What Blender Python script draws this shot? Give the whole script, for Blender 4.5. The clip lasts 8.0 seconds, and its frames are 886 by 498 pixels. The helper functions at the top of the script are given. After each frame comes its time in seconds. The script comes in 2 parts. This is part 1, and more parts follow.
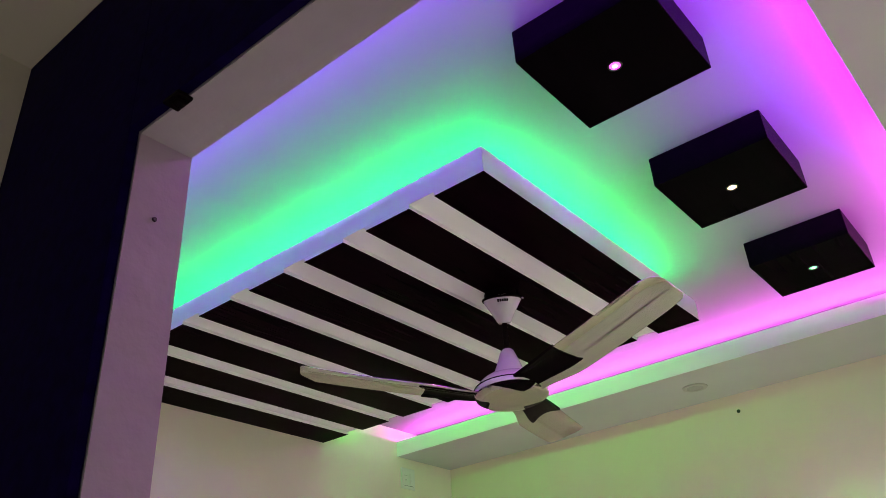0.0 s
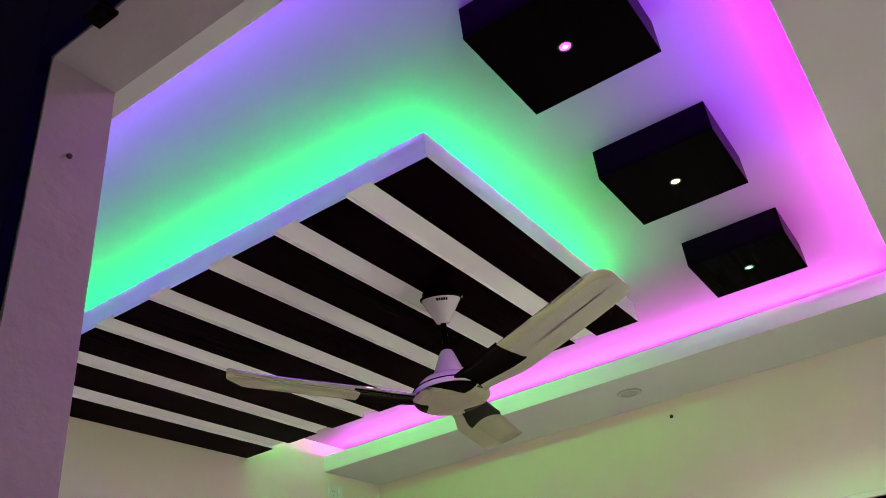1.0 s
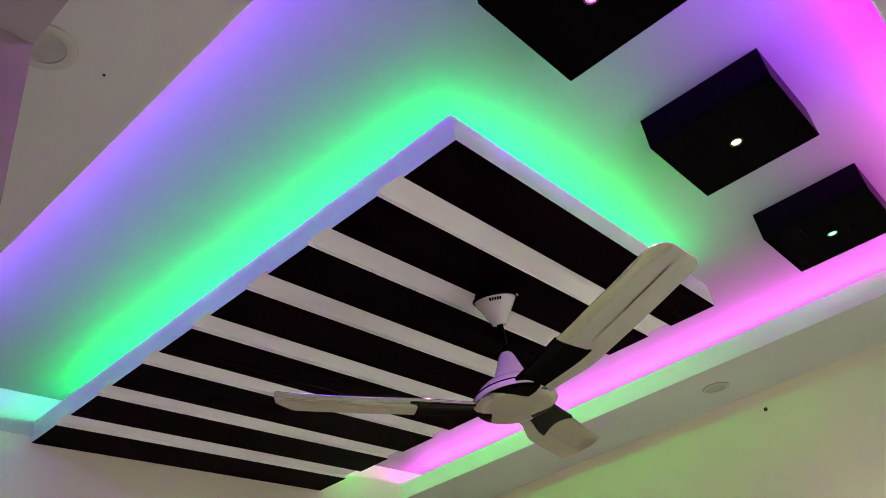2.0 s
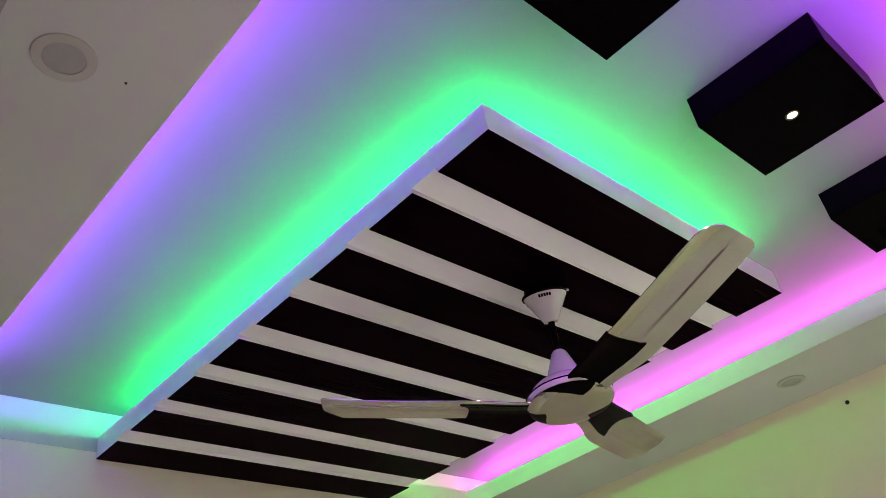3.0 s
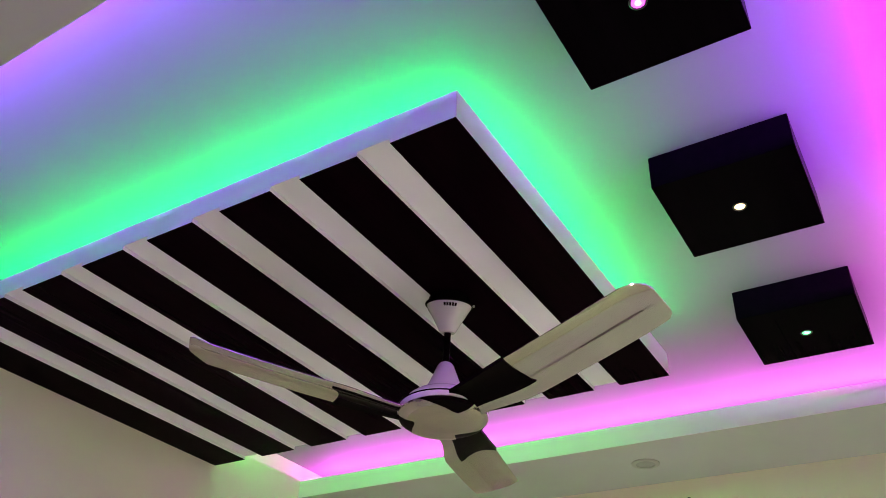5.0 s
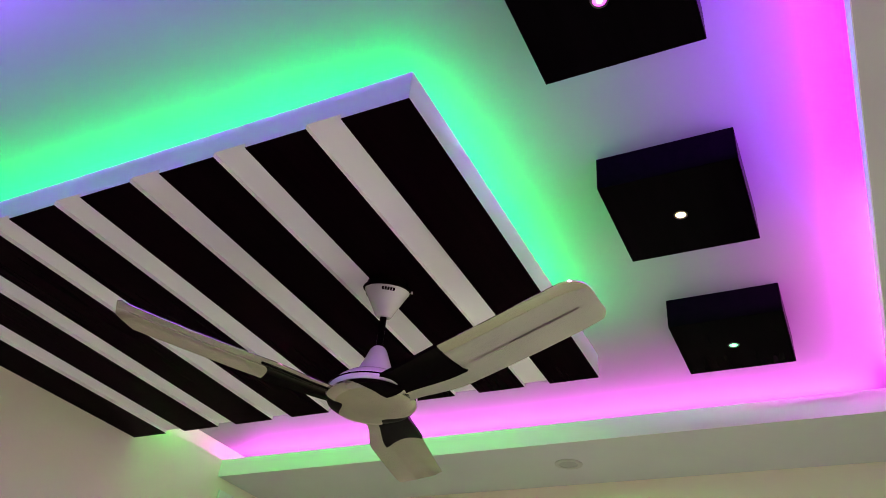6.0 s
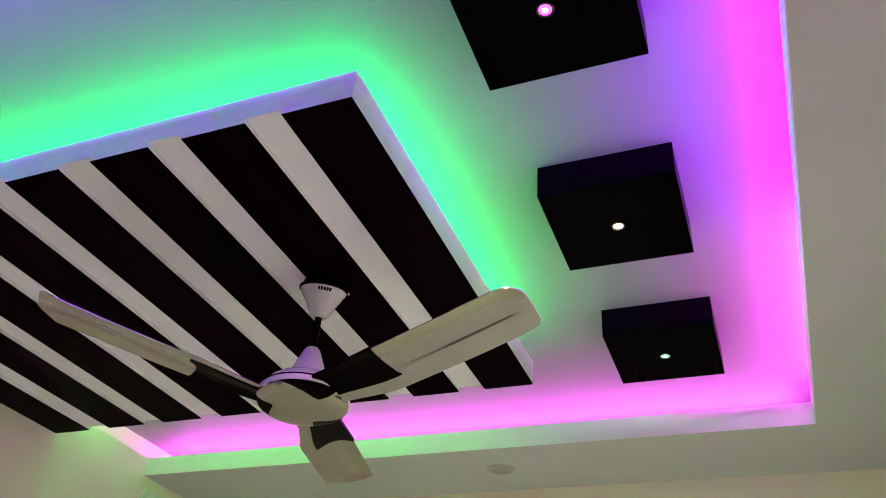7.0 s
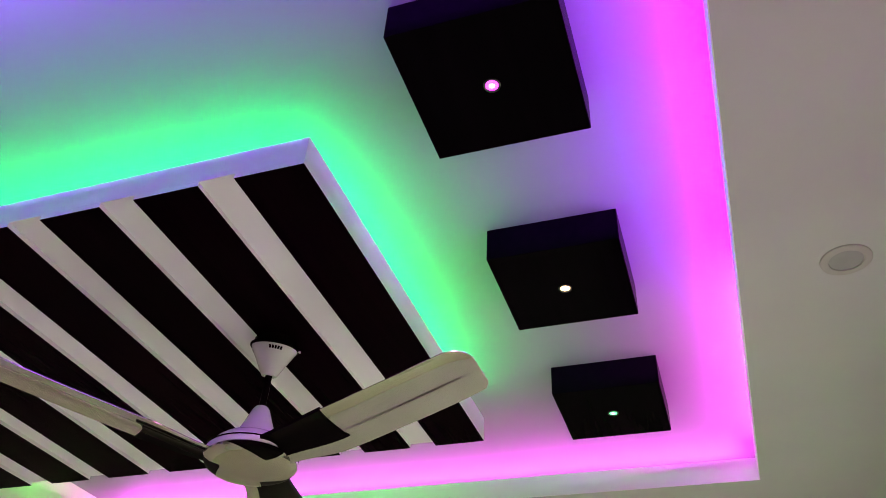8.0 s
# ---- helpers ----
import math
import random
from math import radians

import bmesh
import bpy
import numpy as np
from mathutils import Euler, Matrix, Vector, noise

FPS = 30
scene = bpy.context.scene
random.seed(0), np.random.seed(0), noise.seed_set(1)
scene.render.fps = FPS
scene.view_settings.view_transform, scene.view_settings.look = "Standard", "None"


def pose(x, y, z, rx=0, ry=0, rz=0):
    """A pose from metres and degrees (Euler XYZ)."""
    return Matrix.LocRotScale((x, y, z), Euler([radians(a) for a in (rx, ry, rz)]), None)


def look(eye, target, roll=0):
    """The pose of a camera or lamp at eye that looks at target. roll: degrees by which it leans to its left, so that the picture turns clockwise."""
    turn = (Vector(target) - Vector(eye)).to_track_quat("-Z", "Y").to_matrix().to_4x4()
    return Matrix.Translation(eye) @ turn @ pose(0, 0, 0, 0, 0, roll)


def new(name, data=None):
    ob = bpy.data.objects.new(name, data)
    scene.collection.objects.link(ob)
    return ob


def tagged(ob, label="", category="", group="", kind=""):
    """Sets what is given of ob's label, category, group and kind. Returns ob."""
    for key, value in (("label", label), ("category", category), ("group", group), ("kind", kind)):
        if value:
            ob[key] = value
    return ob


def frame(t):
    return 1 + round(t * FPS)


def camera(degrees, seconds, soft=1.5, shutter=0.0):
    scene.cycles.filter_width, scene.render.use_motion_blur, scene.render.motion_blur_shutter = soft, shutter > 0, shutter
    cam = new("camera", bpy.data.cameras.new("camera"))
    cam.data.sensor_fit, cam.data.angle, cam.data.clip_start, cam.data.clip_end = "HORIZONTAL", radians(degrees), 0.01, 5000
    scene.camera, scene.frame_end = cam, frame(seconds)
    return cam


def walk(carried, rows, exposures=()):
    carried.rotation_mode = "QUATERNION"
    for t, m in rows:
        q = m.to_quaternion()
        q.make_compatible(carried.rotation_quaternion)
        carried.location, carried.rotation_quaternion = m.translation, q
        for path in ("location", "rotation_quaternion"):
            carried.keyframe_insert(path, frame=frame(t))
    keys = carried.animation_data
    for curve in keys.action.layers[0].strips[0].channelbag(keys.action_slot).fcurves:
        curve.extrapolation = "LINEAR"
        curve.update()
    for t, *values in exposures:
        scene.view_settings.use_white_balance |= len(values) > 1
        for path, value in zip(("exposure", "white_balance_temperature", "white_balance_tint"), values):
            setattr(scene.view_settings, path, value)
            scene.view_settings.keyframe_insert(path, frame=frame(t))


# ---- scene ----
cam = camera(57.9, 8.0, soft=0.8)
PATH = [
    (0, (2.717, -1.284, 1.556), (1.648, 0.086, 2.546), -3.6),
    (0.5, (2.648, -1.252, 1.555), (1.7, 0.185, 2.574), -6.1),
    (1, (2.605, -1.216, 1.552), (1.709, 0.254, 2.57), -6.8),
    (1.5, (2.579, -1.134, 1.564), (1.684, 0.321, 2.604), -8.3),
    (2, (2.559, -1.046, 1.557), (1.551, 0.291, 2.651), -9.7),
    (2.2, (2.572, -1.012, 1.559), (1.508, 0.27, 2.666), -10.0),
    (3.3, (2.542, -0.952, 1.559), (1.427, 0.247, 2.708), -9.2),
    (3.5, (2.529, -0.951, 1.557), (1.424, 0.242, 2.72), -8.6),
    (4, (2.5, -0.935, 1.555), (1.402, 0.261, 2.724), -5.5),
    (4.5, (2.474, -0.931, 1.559), (1.448, 0.33, 2.723), -0.4),
    (5, (2.459, -0.914, 1.561), (1.543, 0.442, 2.711), 3.8),
    (5.2, (2.457, -0.905, 1.546), (1.573, 0.47, 2.699), 5.0),
    (6.3, (2.454, -0.883, 1.552), (1.685, 0.564, 2.699), 5.5),
    (6.5, (2.457, -0.876, 1.553), (1.711, 0.582, 2.701), 5.4),
    (7, (2.461, -0.88, 1.558), (1.792, 0.601, 2.723), 5.2),
    (7.5, (2.483, -0.893, 1.573), (1.893, 0.586, 2.783), 4.3),
    (8, (2.499, -0.92, 1.574), (1.939, 0.532, 2.83), 3.9),
]
walk(cam, [(t, look(eye, target, roll)) for t, eye, target, roll in PATH])

# ---- world and light: night, plus an added fill from the background through the open hall end ----
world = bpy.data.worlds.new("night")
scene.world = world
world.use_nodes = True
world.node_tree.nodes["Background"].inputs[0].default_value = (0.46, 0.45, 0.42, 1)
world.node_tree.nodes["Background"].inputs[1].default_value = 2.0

# heights
Z_PLANK, Z_CORE, Z_PANEL_TOP = 2.640, 2.653, 2.714
Z_SOFFIT, Z_LIP, Z_TRAY = 2.664, 2.739, 2.804
# plan
X_EAST, Y_SOUTH, Y_HALL, Y_NORTH = 3.05, -0.886, -0.962, 2.139
LIP_S, LIP_N, LIP_E = -0.506, 1.713, 2.612
SLANT = 0.0115  # the east lip runs slightly out of square
PANEL_X, PANEL_Y = 1.850, 1.210

GREEN, MAGENTA, VIOLET, PURPLE = (0.0, 1.0, 0.05), (1.0, 0.03, 0.98), (0.26, 0.04, 1.0), (0.33, 0.0, 1.0)


def strip_lamp(name, mid, length, along, way, colour, watts, width=0.01):
    """A long thin lamp at mid, lying along the axis given, shining the given way."""
    data = bpy.data.lights.new(name, "AREA")
    data.shape, data.size, data.size_y = "RECTANGLE", length, width
    data.color, data.energy = colour, watts
    ob = new(name, data)
    z = -Vector(way).normalized()
    x = Vector(along).normalized()
    y = z.cross(x)
    m = Matrix((x, y, z)).transposed().to_4x4()
    m.translation = mid
    ob.matrix_world = m
    return ob


# green tape round the hanging panel, on its top just inside the edge
G, R, V = 4.7, 4.6, 11.5
strip_lamp("panel_lamp", (PANEL_X / 2, 0.105, 2.722), 1.68, (1, 0, 0), (0, -0.96, 0.28), (0.0, 1.0, 0.11), G * 1.55)
strip_lamp("panel_lamp", (PANEL_X - 0.105, PANEL_Y / 2, 2.722), 1.02, (0, 1, 0), (0.96, 0, 0.28), (0.0, 1.0, 0.16), G * 1.15)
strip_lamp("panel_lamp", (0.80, PANEL_Y - 0.014, 2.722), 1.58, (1, 0, 0), (0, 0.50, 0.87), (0.05, 1.0, 0.08), G * 1.4)
# tapes behind the lips of the false ceiling
strip_lamp("cove_lamp", (1.31, LIP_N + 0.125, 2.740), 2.56, (1, 0, 0), (0, -0.75, 0.66), (1.0, 0.12, 0.98), R * 2.3)
strip_lamp("cove_lamp", (LIP_E + 0.073, 1.22, 2.741), 0.92, (SLANT, 1, 0), (-0.92, SLANT * 0.92, 0.4), (1.0, 0.05, 0.98), R * 2.0)
strip_lamp("cove_lamp", (LIP_E + 0.061, 0.14, 2.741), 1.22, (SLANT, 1, 0), (-0.97, SLANT * 0.97, 0.24), PURPLE, 21.0 * 1.22)
strip_lamp("cove_lamp", (1.40, LIP_S - 0.070, 2.741), 2.35, (1, 0, 0), (0, 0.87, 0.50), VIOLET, V * 2.6)

BOXES = [(2.226, -0.023, (0.90, 0.25, 1.0), 54.0, 168), (2.225, 0.615, (1.0, 0.93, 0.88), 165.0, 125), (2.233, 1.263, (0.45, 1.0, 0.52), 92.0, 135)]
for bx, by, colour, watts, spread in BOXES:
    spot = bpy.data.lights.new("downlight_lamp", "SPOT")
    spot.energy, spot.color, spot.spot_size, spot.spot_blend, spot.shadow_soft_size = watts, colour, radians(spread), 1.0, 0.012
    new("downlight_lamp", spot).matrix_world = pose(bx, by, 2.700)


# ---- materials ----
def nodes_of(name):
    mat = bpy.data.materials.new(name)
    mat.use_nodes = True
    return mat, mat.node_tree.nodes, mat.node_tree.links, mat.node_tree.nodes["Principled BSDF"]


def painted(name, colour, rough=0.6, vary=0.08, grain=220.0, bump=0.05, patch=2.5, coat=0.0, island=0.0):
    """Painted or moulded surface: faint large patches, fine grain in relief, slightly uneven gloss."""
    mat, nodes, links, bsdf = nodes_of(name)
    where = nodes.new("ShaderNodeTexCoord")
    large = nodes.new("ShaderNodeTexNoise")
    large.inputs["Scale"].default_value, large.inputs["Detail"].default_value = patch, 5
    fine = nodes.new("ShaderNodeTexNoise")
    fine.inputs["Scale"].default_value, fine.inputs["Detail"].default_value = grain, 3
    geo = nodes.new("ShaderNodeNewGeometry")
    for n in (large, fine):
        links.new(geo.outputs["Position"], n.inputs["Vector"])
    ramp = nodes.new("ShaderNodeMapRange")
    ramp.inputs["From Min"].default_value, ramp.inputs["From Max"].default_value = 0.3, 0.7
    ramp.inputs["To Min"].default_value, ramp.inputs["To Max"].default_value = 1 - vary, 1 + vary * 0.4
    links.new(large.outputs["Fac"], ramp.inputs["Value"])
    mul = nodes.new("ShaderNodeVectorMath")
    mul.operation = "SCALE"
    mul.inputs[0].default_value = colour
    links.new(ramp.outputs["Result"], mul.inputs["Scale"])
    links.new(mul.outputs["Vector"], bsdf.inputs["Base Color"])
    gloss = nodes.new("ShaderNodeMapRange")
    gloss.inputs["To Min"].default_value, gloss.inputs["To Max"].default_value = max(rough - 0.07, 0.02), rough + 0.07
    links.new(large.outputs["Fac"], gloss.inputs["Value"])
    links.new(gloss.outputs["Result"], bsdf.inputs["Roughness"])
    b = nodes.new("ShaderNodeBump")
    b.inputs["Strength"].default_value, b.inputs["Distance"].default_value = bump, 0.002
    links.new(fine.outputs["Fac"], b.inputs["Height"])
    links.new(b.outputs["Normal"], bsdf.inputs["Normal"])
    bsdf.inputs["Coat Weight"].default_value = coat
    return mat


def laminate(name, colour, rough):
    """Dark wood-grain laminate, the grain running along y."""
    mat, nodes, links, bsdf = nodes_of(name)
    geo = nodes.new("ShaderNodeNewGeometry")
    info = nodes.new("ShaderNodeObjectInfo")
    stretch = nodes.new("ShaderNodeMapping")
    stretch.inputs["Scale"].default_value = (60, 3, 60)
    shift = nodes.new("ShaderNodeVectorMath")
    shift.operation = "ADD"
    links.new(geo.outputs["Position"], shift.inputs[0])
    links.new(info.outputs["Random"], shift.inputs[1])
    links.new(shift.outputs["Vector"], stretch.inputs["Vector"])
    grain = nodes.new("ShaderNodeTexNoise")
    grain.inputs["Scale"].default_value, grain.inputs["Detail"].default_value = 1.0, 6
    links.new(stretch.outputs["Vector"], grain.inputs["Vector"])
    ramp = nodes.new("ShaderNodeValToRGB")
    ramp.color_ramp.elements[0].position, ramp.color_ramp.elements[1].position = 0.3, 0.75
    ramp.color_ramp.elements[0].color = (*[c * 0.55 for c in colour], 1)
    ramp.color_ramp.elements[1].color = (*[c * 1.5 for c in colour], 1)
    links.new(grain.outputs["Fac"], ramp.inputs["Fac"])
    links.new(ramp.outputs["Color"], bsdf.inputs["Base Color"])
    smear = nodes.new("ShaderNodeTexNoise")
    smear.inputs["Scale"].default_value = 6
    links.new(geo.outputs["Position"], smear.inputs["Vector"])
    gloss = nodes.new("ShaderNodeMapRange")
    gloss.inputs["To Min"].default_value, gloss.inputs["To Max"].default_value = rough * 0.7, rough * 1.4
    links.new(smear.outputs["Fac"], gloss.inputs["Value"])
    links.new(gloss.outputs["Result"], bsdf.inputs["Roughness"])
    bsdf.inputs["Specular IOR Level"].default_value = 0.005
    b = nodes.new("ShaderNodeBump")
    b.inputs["Strength"].default_value, b.inputs["Distance"].default_value = 0.04, 0.001
    links.new(grain.outputs["Fac"], b.inputs["Height"])
    links.new(b.outputs["Normal"], bsdf.inputs["Normal"])
    return mat


def glowing(name, colour, strength):
    mat, nodes, links, bsdf = nodes_of(name)
    bsdf.inputs["Base Color"].default_value = (0.6, 0.6, 0.6, 1)
    bsdf.inputs["Emission Color"].default_value = (*colour, 1)
    bsdf.inputs["Emission Strength"].default_value = strength
    return mat


def metal(name, colour, rough):
    mat = painted(name, colour, rough, 0.05, 400, 0.02, 8)
    mat.node_tree.nodes["Principled BSDF"].inputs["Metallic"].default_value = 1.0
    return mat


M_BORDER = painted("off_white_emulsion", (0.55, 0.565, 0.54), 0.6, 0.09, 150, 0.08, 1.9)
# white tray paint, darkened in colour so neutral room light on it stays weak
M_CEIL = painted("white_emulsion_dimmed", (0.26, 0.26, 0.265), 0.55, 0.04, 160, 0.06, 1.7)
M_WALL = painted("cream_emulsion", (0.84, 0.79, 0.64), 0.6, 0.06, 140, 0.08, 1.3)
# cream wall paint with the greenish light on this wall tinted into it
M_WALL_TINTED = painted("cream_emulsion_light_tint", (0.85, 0.80, 0.57), 0.6, 0.06, 140, 0.08, 1.3)
M_HALLWALL = painted("beige_emulsion", (0.66, 0.62, 0.50), 0.65, 0.08, 120, 0.10, 2.0)
# rough beige plaster, darkened and tinted with the purple light on the reveal
M_REVEAL = painted("beige_plaster_purple_light", (0.32, 0.275, 0.31), 0.75, 0.14, 70, 0.4, 9.0)
M_WHITE = painted("white_satin_paint", (0.85, 0.85, 0.86), 0.4, 0.04, 200, 0.04, 3.0)
M_GROOVE = painted("white_groove_paint", (0.88, 0.88, 0.88), 0.45, 0.05, 200, 0.05, 4.0)
M_DARK = laminate("dark_wenge_laminate", (0.0040, 0.0008, 0.0022), 0.14)
M_BOX = laminate("black_brown_laminate", (0.0026, 0.0014, 0.0026), 0.2)
# near-black cladding; its blue is lens glow mixed into the base colour
M_CLAD = laminate("dark_cladding_blue_veil", (0.0036, 0.0010, 0.024), 0.35)
M_PEARL = painted("pearl_beige_lacquer", (0.31, 0.295, 0.225), 0.10, 0.05, 500, 0.01, 9.0, 0.9)
M_PEARL.node_tree.nodes["Principled BSDF"].inputs["Metallic"].default_value = 0.7
M_FANWHITE = painted("white_fan_enamel", (0.72, 0.71, 0.70), 0.25, 0.04, 500, 0.01, 9.0, 0.4)
M_FANDARK = painted("glossy_dark_brown_plastic", (0.004, 0.0025, 0.0025), 0.14, 0.1, 500, 0.01, 9.0)
M_FANDARK.node_tree.nodes["Principled BSDF"].inputs["Specular IOR Level"].default_value = 0.012
M_GUN = metal("gunmetal", (0.10, 0.10, 0.10), 0.3)
M_CHROME = metal("chrome", (0.75, 0.75, 0.76), 0.15)
M_TILE = painted("polished_ivory_tile", (0.68, 0.66, 0.62), 0.18, 0.10, 60, 0.02, 3.0)
M_GROUT = painted("grey_grout", (0.35, 0.33, 0.30), 0.8, 0.1, 300, 0.1, 5.0)
M_PLASTIC = painted("white_switch_plastic", (0.76, 0.76, 0.72), 0.3, 0.03, 500, 0.01, 9.0)
M_GRILLE = painted("grey_diffuser", (0.35, 0.36, 0.33), 0.45, 0.08, 700, 0.25, 30.0)
M_RIM = painted("off_white_rim", (0.44, 0.44, 0.39), 0.4, 0.04, 400, 0.03, 10.0)
M_HOLE = painted("dark_plug", (0.02, 0.018, 0.015), 0.7, 0.1, 300, 0.1, 9.0)
M_TRIM = painted("cream_door_trim", (0.70, 0.64, 0.50), 0.4, 0.05, 200, 0.05, 4.0)


# ---- building helpers ----
def part(name, bm, material, parent=None, label="", smooth=False):
    me = bpy.data.meshes.new(name)
    bmesh.ops.recalc_face_normals(bm, faces=bm.faces)
    bm.to_mesh(me)
    bm.free()
    me.materials.append(material)
    if smooth:
        for p in me.polygons:
            p.use_smooth = True
        me.set_sharp_from_angle(angle=radians(38))
    ob = new(name, me)
    if parent is not None:
        ob.parent = parent
    return tagged(ob, label)


def box(x0, y0, z0, x1, y1, z1, bevel=0.0, bm=None, segments=2):
    own = bmesh.new()
    bmesh.ops.create_cube(own, size=1)
    for v in own.verts:
        v.co = ((x0 + x1) / 2 + v.co.x * (x1 - x0), (y0 + y1) / 2 + v.co.y * (y1 - y0), (z0 + z1) / 2 + v.co.z * (z1 - z0))
    if bevel:
        bmesh.ops.bevel(own, geom=own.edges[:], offset=bevel, segments=segments, profile=0.5, affect="EDGES")
    if bm is None:
        return own
    me = bpy.data.meshes.new("tmp")
    own.to_mesh(me)
    own.free()
    bm.from_mesh(me)
    bpy.data.meshes.remove(me)
    return bm


def turned(profile, steps=48, bm=None):
    """A body of revolution round z from (radius, height) pairs."""
    bm = bm or bmesh.new()
    rings = []
    for r, z in profile:
        if r < 1e-6:
            rings.append([bm.verts.new((0, 0, z))])
        else:
            rings.append([bm.verts.new((r * math.cos(2 * math.pi * k / steps), r * math.sin(2 * math.pi * k / steps), z)) for k in range(steps)])
    for a, b in zip(rings, rings[1:]):
        for k in range(steps):
            j = (k + 1) % steps
            if len(a) == 1 and len(b) == 1:
                continue
            if len(a) == 1:
                bm.faces.new((a[0], b[k], b[j]))
            elif len(b) == 1:
                bm.faces.new((a[k], b[0], a[j]))
            else:
                bm.faces.new((a[k], b[k], b[j], a[j]))
    return bm


def empty(name, m, label, category, group="", kind=""):
    ob = new(name)
    ob.empty_display_size = 0.05
    ob.matrix_world = m
    return tagged(ob, label, category, group, kind)


def setting(name, bm, material, label):
    return tagged(part(name, bm, material), label, "", "", "structure")


# ---- the room's shell ----
setting("wall_west", box(-0.15, Y_SOUTH, 0, 0, Y_NORTH + 0.15, 2.92), M_WALL, "cream painted plaster wall behind the striped panel")
setting("wall_north", box(0.001, Y_NORTH, 0, X_EAST + 0.15, Y_NORTH + 0.15, 2.92), M_WALL_TINTED, "cream painted wall below the false ceiling, greenish light in its colour")
setting("wall_east", box(X_EAST, Y_SOUTH, 0, X_EAST + 0.15, Y_NORTH - 0.001, 2.92), M_WALL, "cream painted plaster side wall")
DX0, DX1, DZ = 2.061, 2.97, 2.100
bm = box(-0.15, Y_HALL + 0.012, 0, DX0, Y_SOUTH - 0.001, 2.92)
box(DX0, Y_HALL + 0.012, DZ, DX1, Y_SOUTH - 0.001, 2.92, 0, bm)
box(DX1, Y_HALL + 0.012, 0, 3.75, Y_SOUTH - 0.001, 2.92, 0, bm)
setting("wall_south", bm, M_REVEAL, "thin beige plastered partition with a doorway, purple light in its colour")
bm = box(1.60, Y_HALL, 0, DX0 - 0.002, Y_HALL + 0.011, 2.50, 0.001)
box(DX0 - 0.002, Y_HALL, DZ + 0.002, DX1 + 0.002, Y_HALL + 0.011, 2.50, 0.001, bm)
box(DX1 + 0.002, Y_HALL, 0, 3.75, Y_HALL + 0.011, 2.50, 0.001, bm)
setting("wall_hall_cladding", bm, M_CLAD, "nearly black cladding round the doorway in the unlit hall, blue lens glow in its colour")
setting("ceiling", box(0, Y_SOUTH, Z_TRAY, X_EAST, Y_NORTH, 2.92), M_CEIL, "white painted tray ceiling, colour darkened to dim room light, washed by coloured light")

# thin sheet added over the cream wall, darker to tone down its lit end
bm = box(0.0, LIP_S, Z_SOFFIT, 0.003, -0.001, Z_TRAY - 0.0005)
box(0.0, -0.0005, Z_PANEL_TOP + 0.001, 0.003, 0.168, Z_TRAY - 0.0005, 0, bm)
setting("ceiling_end_dimmer", bm, M_BORDER, "thin off-white sheet over the wall end of the tray, added to dim it")


def floor_slab(name, x0, y0, x1, y1, label):
    slab = setting(name, box(x0, y0, -0.12, x1, y1, -0.004), M_GROUT, label)
    n = 0.6
    for i in range(int((x1 - x0) / n) + 1):
        for j in range(int((y1 - y0) / n) + 1):
            ax, ay = x0 + i * n, y0 + j * n
            w, d = min(n, x1 - ax), min(n, y1 - ay)
            if w > 0.03 and d > 0.03:
                part("tile", box(ax + 0.0015, ay + 0.0015, -0.004, ax + w - 0.0015, ay + d - 0.0015, 0.004, 0.001), M_TILE, slab)


floor_slab("floor", 0, Y_SOUTH, X_EAST, Y_NORTH, "ivory polished floor tiles of the room")
floor_slab("floor_hall", 1.736, -2.75, 3.60, Y_SOUTH, "ivory polished floor tiles of the hall")
setting("wall_hall_west", box(1.60, -2.75, 0, 1.736, Y_HALL - 0.001, 2.50), M_HALLWALL, "beige painted hall wall in the dark")
setting("wall_hall_east", box(3.60, -2.75, 0, 3.75, Y_HALL - 0.001, 2.50), M_HALLWALL, "beige painted hall wall in the dark")
# unseen end wall; its opening is added to pass the background fill
bm = box(1.60, -2.90, 0, 2.15, -2.75, 2.50)
box(2.15, -2.90, 2.10, 3.15, -2.75, 2.50, 0, bm)
box(3.15, -2.90, 0, 3.75, -2.75, 2.50, 0, bm)
setting("wall_hall_south", bm, M_HALLWALL, "unseen beige end wall of the hall, opened to let in the added fill")
setting("ceiling_hall", box(1.736, -2.75, 2.385, 3.60, Y_HALL - 0.001, 2.50), M_HALLWALL, "low beige hall ceiling in the dark")


def border(name, x0, y0, x1, y1, lip, ledge, label, slant=0.0):
    """A stretch of false ceiling: a board, an upstand and a ledge for the tape along its inner edge (x0, y0, x1, y1)."""
    plate = box(x0, y0, Z_SOFFIT, x1, y1, Z_SOFFIT + 0.0125)
    bm = box(*lip[:2], Z_SOFFIT - 0.0005, *lip[2:], Z_LIP)
    box(*ledge[:2], 2.722, *ledge[2:], 2.730, 0, bm)
    for v in [*plate.verts, *bm.verts]:
        if v.co.x < LIP_E + 0.2:
            v.co.x += slant * (v.co.y - 0.95)
    board = setting(name, plate, M_BORDER, label)
    part("upstand", bm, M_WHITE, board, "white painted upstand with a ledge for the tape")


border("ceiling_border_south", 0, Y_SOUTH, X_EAST, LIP_S - 0.002, (0, LIP_S - 0.002, LIP_E, LIP_S), (0, LIP_S - 0.09, LIP_E, LIP_S - 0.002), "white gypsum false ceiling border along the doorway")
border("ceiling_border_north", 0, LIP_N + 0.002, X_EAST, Y_NORTH, (0, LIP_N, LIP_E + 0.0105, LIP_N + 0.002), (0, LIP_N + 0.002, LIP_E, LIP_N + 0.15), "white gypsum false ceiling border with an upstand")
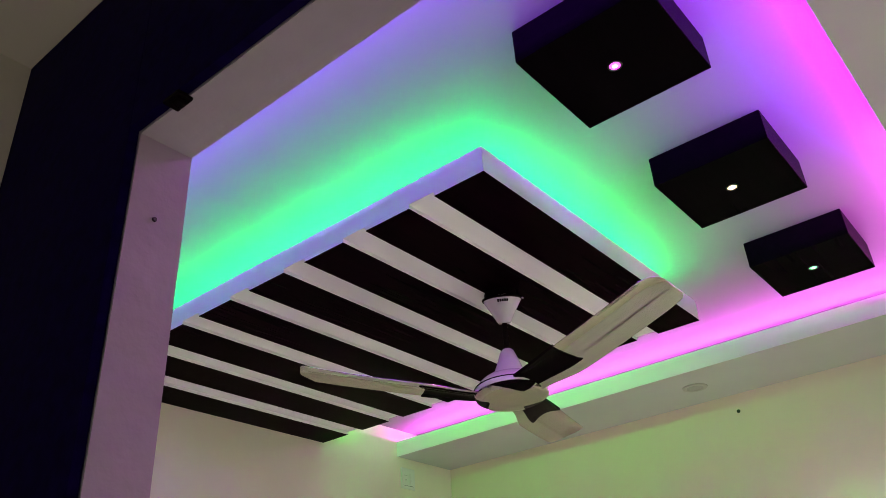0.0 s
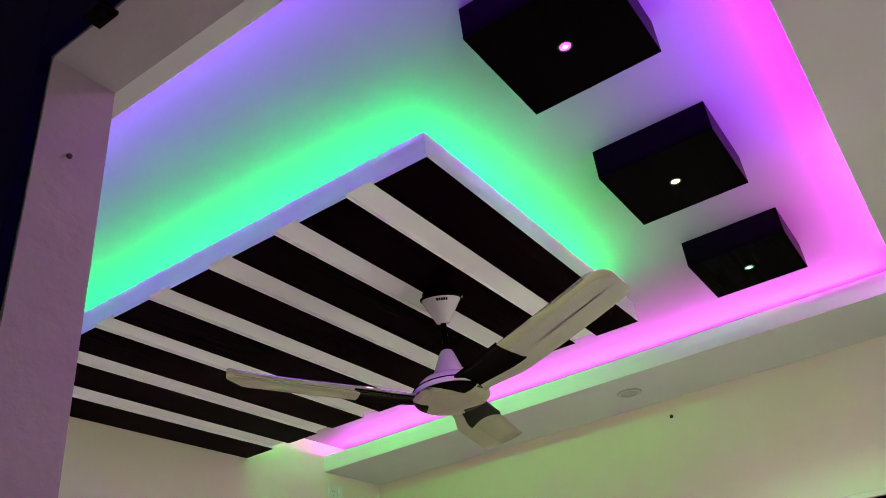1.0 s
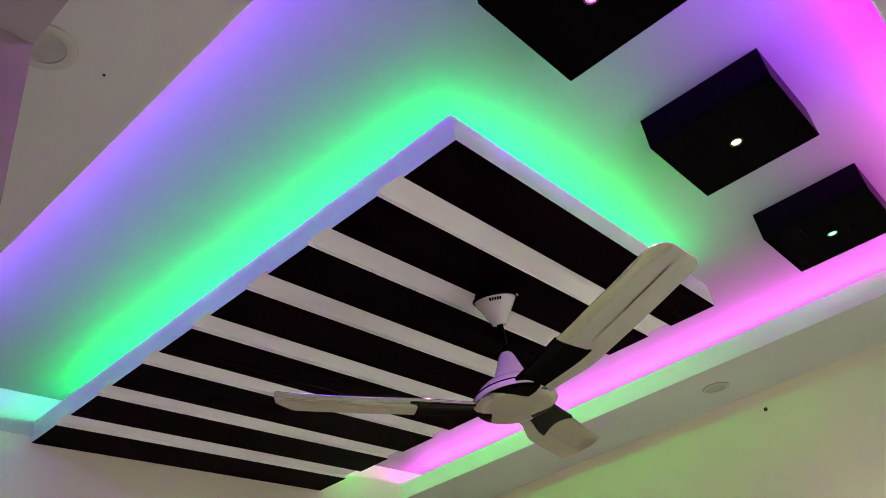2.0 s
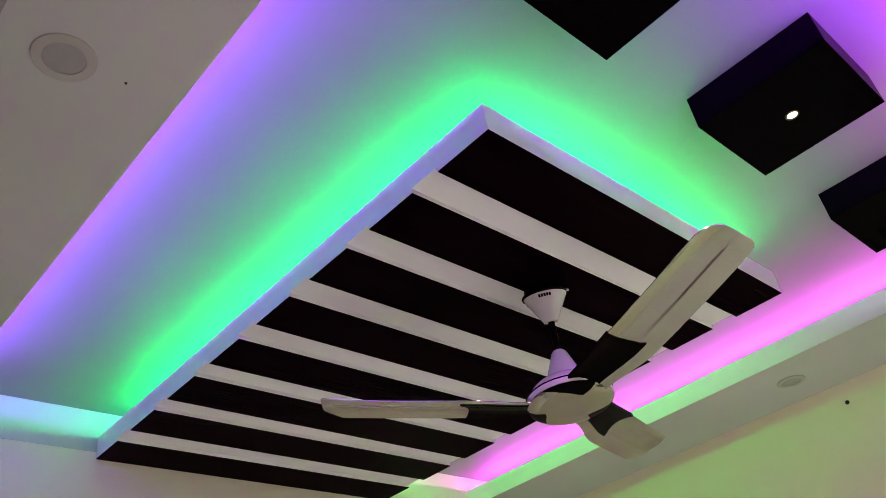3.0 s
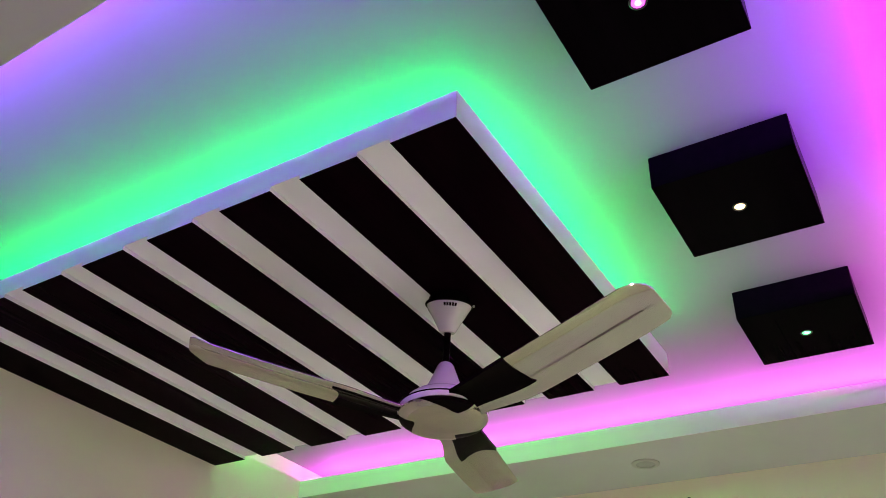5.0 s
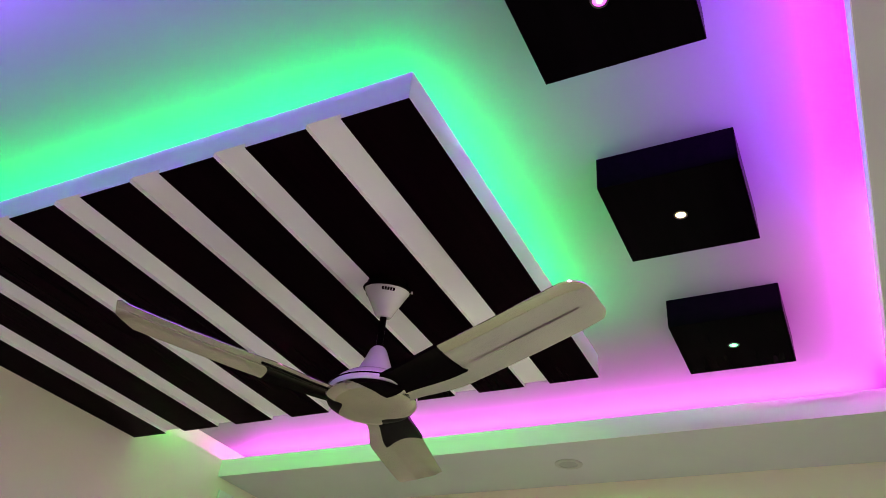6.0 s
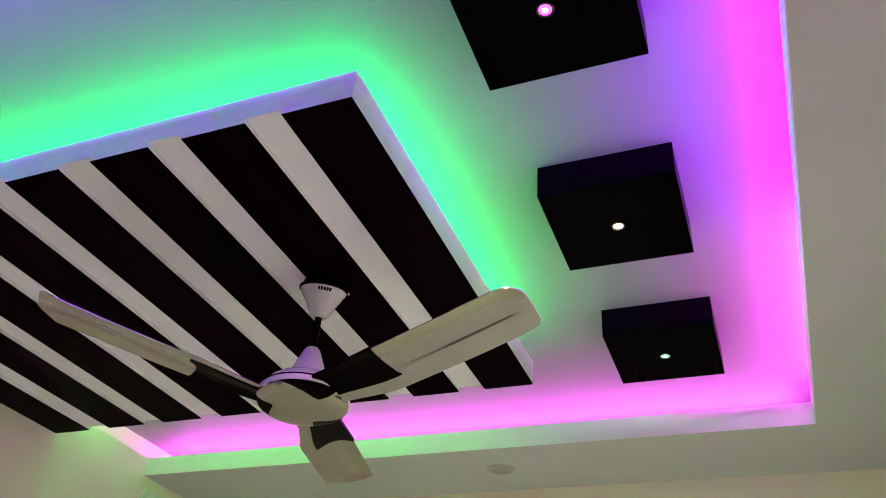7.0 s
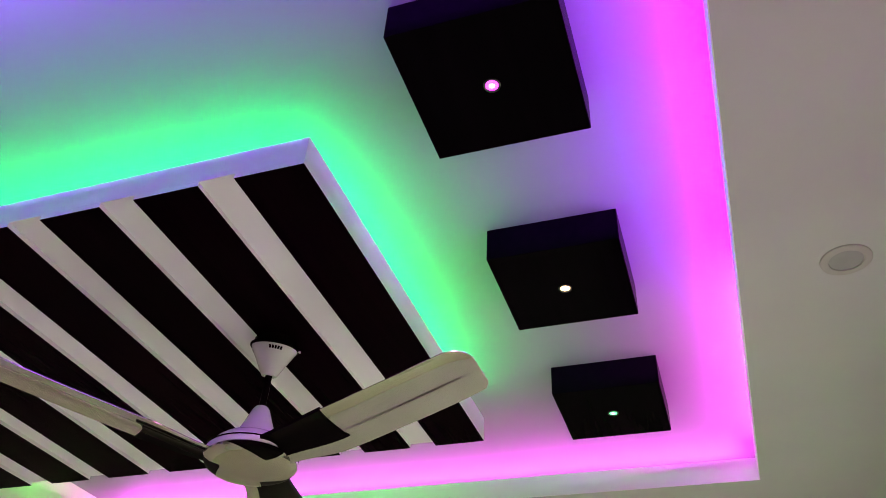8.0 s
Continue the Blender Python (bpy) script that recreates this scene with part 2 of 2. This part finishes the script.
border("ceiling_border_east", LIP_E + 0.002, LIP_S - 0.002, X_EAST, LIP_N + 0.002, (LIP_E, LIP_S - 0.002, LIP_E + 0.002, LIP_N + 0.002), (LIP_E + 0.002, LIP_S - 0.002, LIP_E + 0.09, LIP_N + 0.002), "white gypsum false ceiling border along the side wall", SLANT)


def led_tape(x0, y0, x1, y1, z, colour, label):
    tape = empty("led_strip", pose((x0 + x1) / 2, (y0 + y1) / 2, z), label, "led strip", "led strips")
    w, d = abs(x1 - x0) / 2, abs(y1 - y0) / 2
    part("tape", box(-max(w, 0.005), -max(d, 0.005), 0, max(w, 0.005), max(d, 0.005), 0.002), M_PLASTIC, tape)
    bm = bmesh.new()
    n = 40
    for k in range(n):
        s = -1 + (2 * k + 1) / n
        box(s * w - 0.0025, s * d - 0.0025, 0.002, s * w + 0.0025, s * d + 0.0025, 0.0035, 0, bm)
    tagged(part("diodes", bm, glowing("led_" + label.split()[0], colour, 1.5), tape), kind="stuff")


led_tape(0.03, LIP_N + 0.120, 2.56, LIP_N + 0.120, 2.730, MAGENTA, "magenta lit tape lying in the ceiling cove")
led_tape(LIP_E + 0.068, 0.76, LIP_E + 0.068, 1.68, 2.730, MAGENTA, "magenta lit tape lying in the ceiling cove")
led_tape(LIP_E + 0.062, -0.46, LIP_E + 0.062, 0.75, 2.730, PURPLE, "purple lit tape lying in the ceiling cove")
led_tape(0.03, LIP_S - 0.075, 2.56, LIP_S - 0.075, 2.730, VIOLET, "violet lit tape lying in the ceiling cove")
led_tape(0.03, 0.120, 1.72, 0.120, Z_PANEL_TOP, GREEN, "green lit tape lying on the striped panel")
led_tape(1.725, 0.13, 1.725, 1.08, Z_PANEL_TOP, GREEN, "green lit tape lying on the striped panel")
led_tape(0.03, 1.186, 1.72, 1.186, Z_PANEL_TOP, GREEN, "green lit tape lying on the striped panel")


# ---- the striped panel ----
def striped_panel():
    top = empty("ceiling_panel", pose(0, 0, Z_PANEL_TOP), "white hanging ceiling panel with dark glossy wood bands", "ceiling panel")

    def add(name, x0, y0, z0, x1, y1, z1, mat, parent, bevel=0.001, label=""):
        return part(name, box(x0, y0, z0 - Z_PANEL_TOP, x1, y1, z1 - Z_PANEL_TOP, bevel), mat, parent, label)

    add("core", 0.001, 0.0, Z_CORE, PANEL_X, PANEL_Y, Z_PANEL_TOP, M_WHITE, top)
    add("hanger", 0.001, 0.17, Z_PANEL_TOP, PANEL_X - 0.17, PANEL_Y - 0.17, Z_TRAY, M_WHITE, top, 0, "white frame that carries the panel")
    bands = [(0.001, 0.162), (0.254, 0.414), (0.497, 0.660), (0.744, 0.900), (0.986, 1.140), (1.227, 1.379), (1.463, 1.615), (1.698, PANEL_X)]
    for x0, x1 in bands:
        band = add("band", x0, 0.0, Z_PLANK + 0.0015, x1, PANEL_Y, Z_CORE, M_WHITE, top, 0, "white edged band")
        add("veneer", x0, 0.0005, Z_PLANK, x1, PANEL_Y - 0.0005, Z_PLANK + 0.0015, M_DARK, band, 0, "very dark brown glossy laminate")


striped_panel()


# ---- boxes with downlights ----
def light_box(bx, by, colour, strength, label):
    side = 0.1515
    top = empty("light_box", pose(bx, by, Z_TRAY), label, "ceiling light", "box lights on the ceiling")
    part("body", box(-side, -side, 2.7155 - Z_TRAY, side, side, 0, 0.0015), M_BOX, top, "black brown laminate box")
    z = 2.7155 - Z_TRAY
    rim = turned([(0.0118, z - 0.0005), (0.0122, z - 0.002), (0.0140, z - 0.003), (0.0158, z - 0.002), (0.0164, z + 0.0005)], 40)
    lamp = part("bezel", rim, M_GUN, top, "small dark metal ring", True)
    part("lens", turned([(0.0055, z - 0.0021), (0.0120, z - 0.0008)], 32), glowing("lens_glow", colour, strength), lamp, "coloured lit lens", True)
    core = [min(1, 0.35 + 0.65 * c) for c in colour]
    part("diode", turned([(0, z - 0.0026), (0.0055, z - 0.0022)], 24), glowing("diode_glow", core, 6), lamp, "bright lit diode", True)


light_box(BOXES[0][0], BOXES[0][1], (1.0, 0.02, 0.90), 4.0, "black square ceiling box with a magenta downlight")
light_box(BOXES[1][0], BOXES[1][1], (1.0, 0.66, 0.30), 3.0, "black square ceiling box with a warm white downlight")
light_box(BOXES[2][0], BOXES[2][1], (0.08, 1.0, 0.28), 2.0, "black square ceiling box with a green downlight")


# ---- round unlit fittings in the border ----
def round_fitting(x, y, label):
    top = empty("ceiling_speaker", pose(x, y, Z_SOFFIT), label, "ceiling fitting", "round fittings in the ceiling border")
    part("rim", turned([(0.034, -0.001), (0.035, -0.004), (0.046, -0.005), (0.0515, -0.003), (0.0525, 0.001)], 56), M_RIM, top, "off-white ring", True)
    part("diffuser", turned([(0, -0.0035), (0.025, -0.0032), (0.0345, -0.002)], 48), M_GRILLE, top, "grey round diffuser", True)


round_fitting(1.551, -0.707, "round off-white unlit fitting in the border over the doorway")
round_fitting(1.520, 1.915, "round off-white unlit fitting in the border above the cream wall")
round_fitting(2.827, 0.593, "round off-white unlit fitting in the border along the side wall")


# ---- ceiling fan ----
def fan():
    cx, cy = 1.492, 0.563
    top = empty("ceiling_fan", pose(cx, cy, Z_PLANK), "pearl beige and dark brown ceiling fan with three blades", "fan")
    at = pose(0, 0, -Z_PLANK)

    # the rotor leans a little from the level
    lean = Matrix.Identity(4)
    lean[2][0], lean[2][1] = 0.041, -0.040

    def put(name, bm, mat, parent, label="", smooth=True):
        if name in ("lower_cover", "motor", "trim_ring", "star_cover", "blade", "blade_holder"):
            bm.transform(lean)
        bm.transform(at)
        return part(name, bm, mat, parent, label, smooth)

    cone = turned([(0.050, 2.6395), (0.050, 2.636), (0.0600, 2.635), (0.0612, 2.630), (0.0585, 2.624), (0.042, 2.597), (0.024, 2.566), (0.020, 2.560), (0.012, 2.559)])
    sag = Matrix.Translation((0, 0, 2.540)) @ Matrix.Rotation(radians(13), 4, Vector((0.835, 0.55, 0))) @ Matrix.Translation((0, 0, -2.5555))
    cone.transform(sag @ Matrix.Diagonal((0.93, 0.93, 1, 1)))
    canopy = put("canopy", cone, M_FANWHITE, top, "white cone shaped canopy hanging slightly askew")
    rim = turned([(0.0605, 2.6362), (0.0645, 2.6360), (0.0655, 2.6325), (0.0640, 2.6295), (0.0608, 2.6290)])
    rim.transform(sag @ Matrix.Diagonal((0.94, 0.94, 1, 1)))
    put("rim", rim, M_FANDARK, canopy, "dark brown rim")
    put("mount", turned([(0.0, 2.6398), (0.054, 2.6398), (0.054, 2.614), (0.0, 2.612)]), M_FANDARK, canopy, "dark round mounting plate")
    bm = bmesh.new()
    for k in range(5):
        a0 = radians(-72 + k * 7.4)
        a1 = a0 + radians(5.6)
        r0, r1 = 0.0546, 0.0500
        vs = [bm.verts.new((r * math.cos(a), r * math.sin(a), z)) for r, z in ((r0, 2.6235), (r1, 2.6165)) for a in (a0, a1)]
        bm.faces.new((vs[0], vs[1], vs[3], vs[2]))
    ext = bmesh.ops.extrude_face_region(bm, geom=bm.faces[:])
    for v in ext["geom"]:
        if isinstance(v, bmesh.types.BMVert):
            v.co.x *= 1.03
            v.co.y *= 1.03
    bm.transform(sag)
    put("badge", bm, M_FANDARK, canopy, "small dark bars", False)
    screw = turned([(0, -0.012), (0.003, -0.012), (0.003, 0.004), (0.005, 0.004), (0.005, 0.008), (0, 0.008)], 12)
    screw.transform(pose(0.053, 0.023, 2.632, 0, 90, 24))
    screw.transform(sag)
    put("screw", screw, M_CHROME, canopy, "chrome screw")
    put("rod", turned([(0.0, 2.60), (0.0085, 2.60), (0.0085, 2.43), (0.0, 2.43)], 24), M_FANDARK, top, "thin dark brown rod")
    put("lower_cover", turned([(0.010, 2.458), (0.016, 2.457), (0.021, 2.450), (0.034, 2.415), (0.046, 2.385), (0.053, 2.374), (0.078, 2.366), (0.090, 2.356), (0.099, 2.345), (0.106, 2.337), (0.1075, 2.328), (0.1045, 2.3225), (0.06, 2.3215)]), M_FANWHITE, top, "white bell shaped cover")
    motor = put("motor", turned([(0.06, 2.3225), (0.1035, 2.3215), (0.105, 2.318), (0.103, 2.312), (0.092, 2.307), (0.05, 2.3045), (0, 2.304)]), M_FANDARK, top, "glossy dark brown motor housing")
    put("trim_ring", turned([(0.1045, 2.3385), (0.1078, 2.3375), (0.1082, 2.3355), (0.1060, 2.3345)]), M_FANDARK, motor, "thin dark ring")
    # three-pointed cover under the motor
    bm = bmesh.new()
    steps, rings = 144, 16
    hull_s = [0, 0.050, 0.0931, 0.1067, 0.1137, 0.1205]
    hull_r = [0, 0.050, 0.0930, 0.1045, 0.1078, 0.1060]
    hull_z = [2.3020, 2.3026, 2.3055, 2.3112, 2.3165, 2.3215]
    grid = []
    for i in range(rings + 1):
        row = []
        for k in range(steps):
            a = 2 * math.pi * k / steps
            # full width behind each blade, then cut back in a crescent towards the next
            f = ((math.degrees(a) + 13.5) % 120) / 120
            cut = min(1, max(0, (f - 0.26) / 0.60))
            back = min(1, max(0, (f - 0.90) / 0.10))
            cut = cut * cut * (3 - 2 * cut) * (1 - back * back * (3 - 2 * back))
            along = (0.1195 - 0.054 * cut) * i / rings
            r, z = np.interp(along, hull_s, hull_r), np.interp(along, hull_s, hull_z)
            row.append(bm.verts.new((r * math.cos(a), r * math.sin(a), z)))
        grid.append(row)
    for a, b in zip(grid, grid[1:]):
        for k in range(steps):
            j = (k + 1) % steps
            bm.faces.new((a[k], a[j], b[j], b[k]))
    bmesh.ops.remove_doubles(bm, verts=bm.verts, dist=1e-6)
    ext = bmesh.ops.extrude_face_region(bm, geom=bm.faces[:])
    for v in ext["geom"]:
        if isinstance(v, bmesh.types.BMVert):
            v.co.x, v.co.y, v.co.z = v.co.x * 0.985, v.co.y * 0.985, v.co.z + 0.001
    put("star_cover", bm, M_PEARL, motor, "pearl beige three-pointed cover")

    def blade_point(r, u, lift, rise, twist):
        """A point of a blade that points along x: r from the axis, u across it from the front edge (0) to the rear edge (1)."""
        s = (r - 0.085) / 0.515
        grow = min(1, max(0, s / 0.34))
        wide = 0.096 + 0.032 * grow * grow * (3 - 2 * grow)
        front = -0.064 - 0.008 * grow
        y = front + wide * u
        tilt = radians(12 - 3 * s)
        z = 2.318 + 0.012 * s + 0.050 * max(s, 0) ** 1.3 + rise * max(s, 0) + twist * (y + 0.072) - math.tan(tilt) * (y + 0.008)
        bend = 0.010 * math.sin(math.pi * u / 0.62) + 0.0065 * u if u < 0.62 else 0.004 - 0.018 * (u - 0.62)
        step = max(0, min(1, (u - 0.595) / 0.05))
        bend -= 0.0034 * step * step * (3 - 2 * step)
        bend *= 1 - 0.75 * max(0, min(1, (s - 0.86) / 0.14)) ** 2
        return Vector((r, y, z + bend * min(1, 0.3 + s) + lift))

    def sheet(rise, twist, r0, r1, u0, u1, thick, lift, nr=22, nu=14, round_tip=False, hollow=0.0):
        bm = bmesh.new()
        low, high = [], []
        for side, bag in ((0, low), (1, high)):
            for i in range(nr + 1):
                row = []
                for j in range(nu + 1):
                    u = u0 + (u1 - u0) * j / nu
                    w = (u - u0) / (u1 - u0)
                    r = r0 + (r1 - hollow * (4 * w * (1 - w) + 1 - w) - r0) * i / nr
                    if round_tip:
                        r = r0 + (r1 - 0.045 * max(0, (0.42 - u) / 0.42) ** 2.4 - 0.012 * max(0, (u - 0.86) / 0.14) ** 2 - 0.006 * u - r0) * i / nr
                    row.append(bm.verts.new(blade_point(r, u, lift + side * thick, rise, twist)))
                bag.append(row)
        for bag in (low, high):
            for a, b in zip(bag, bag[1:]):
                for j in range(nu):
                    bm.faces.new((a[j], a[j + 1], b[j + 1], b[j]))
        for i in range(nr):
            for j in (0, nu):
                bm.faces.new((low[i][j], low[i + 1][j], high[i + 1][j], high[i][j]))
        for j in range(nu):
            for i in (0, nr):
                bm.faces.new((low[i][j], low[i][j + 1], high[i][j + 1], high[i][j]))
        return bm

    # the last blade is raised and twisted to fit its outline in the camera's view
    for k, (rise, twist) in enumerate(((0.0, 0.0), (0.0, 0.0), (0.012, 0.08))):
        turn = pose(0, 0, 0, 0, 0, -13.5 + 120 * k)
        bm = sheet(rise, twist, 0.088, 0.604, 0, 1, 0.0018, 0, 30, 64, True)
        bm.transform(turn)
        blade = put("blade", bm, M_PEARL, top, "pearl beige lacquered blade")
        bm = sheet(rise, twist, 0.078, 0.268, -0.012, 0.73, 0.009, -0.0028, 16, 16, False, 0.014)
        bm.transform(turn)
        put("blade_holder", bm, M_FANDARK, blade, "glossy dark brown root piece")


fan()


# ---- small things on the walls ----
def socket_plate():
    top = empty("wall_switch", pose(0.0, 1.785, 2.562), "white square switch and socket plate on the wall", "switch")
    part("plate", box(0.0, -0.050, -0.052, 0.009, 0.050, 0.052, 0.003), M_PLASTIC, top)
    part("rocker", box(0.008, 0.014, -0.028, 0.013, 0.034, 0.028, 0.0015), M_PLASTIC, top)
    bm = box(0.0085, -0.028, 0.012, 0.0092, -0.024, 0.016)
    box(0.0085, -0.013, 0.012, 0.0092, -0.009, 0.016, 0, bm)
    box(0.0085, -0.021, -0.010, 0.0092, -0.016, -0.005, 0, bm)
    part("pin_hole", bm, M_HOLE, top, "dark pin holes")
    part("seam", box(0.0085, -0.040, -0.037, 0.0095, 0.040, -0.0355), M_HOLE, top, "dark seam")


socket_plate()


def plug(x, y, z, r, m, label):
    bm = turned([(0, -0.004), (r * 0.7, -0.004), (r, -0.001), (r, 0.002), (0, 0.002)], 16)
    ob = part("wall_plug", bm, M_HOLE, None, "", True)
    ob.matrix_world = pose(x, y, z) @ m
    tagged(ob, label, "wall plug", "plugs in the plaster")


plug(1.603, Y_NORTH, 2.589, 0.008, pose(0, 0, 0, -90), "small dark plug in the cream wall")
plug(DX0 - 0.002, -0.921, 2.005, 0.003, pose(0, 0, 0, 0, -90), "small dark plug in the beige door reveal")

# a small stain on the border, built with the plug shape
plug(1.554, -0.603, Z_SOFFIT + 0.0015, 0.0028, pose(0, 0, 0), "tiny dark mark on the border over the doorway")

# a dark catch under the head of the doorway
catch = empty("door_catch", pose(2.135, Y_HALL + 0.006, DZ), "small dark catch under the head of the doorway", "door catch")
part("plate", box(-0.013, -0.008, -0.004, 0.013, 0.010, 0.001, 0.001), M_FANDARK, catch)
part("tongue", box(-0.001, -0.006, -0.011, 0.011, 0.006, -0.003, 0.003), M_FANDARK, catch)

# the top of a dark door in the far wall
door = tagged(empty("door_1", pose(2.56, Y_NORTH, 0), "dark brown closed door with a cream frame", "door"), kind="structure")
part("leaf", box(-0.40, -0.030, 0.005, 0.40, -0.002, 2.095, 0.002), M_DARK, door, "dark brown leaf")
part("frame_head", box(-0.45, -0.045, 2.096, 0.45, -0.001, 2.118, 0.003), M_TRIM, door)
part("frame_side", box(-0.45, -0.045, 0, -0.402, -0.001, 2.095, 0.003), M_TRIM, door)
part("frame_side", box(0.402, -0.045, 0, 0.45, -0.001, 2.095, 0.003), M_TRIM, door)
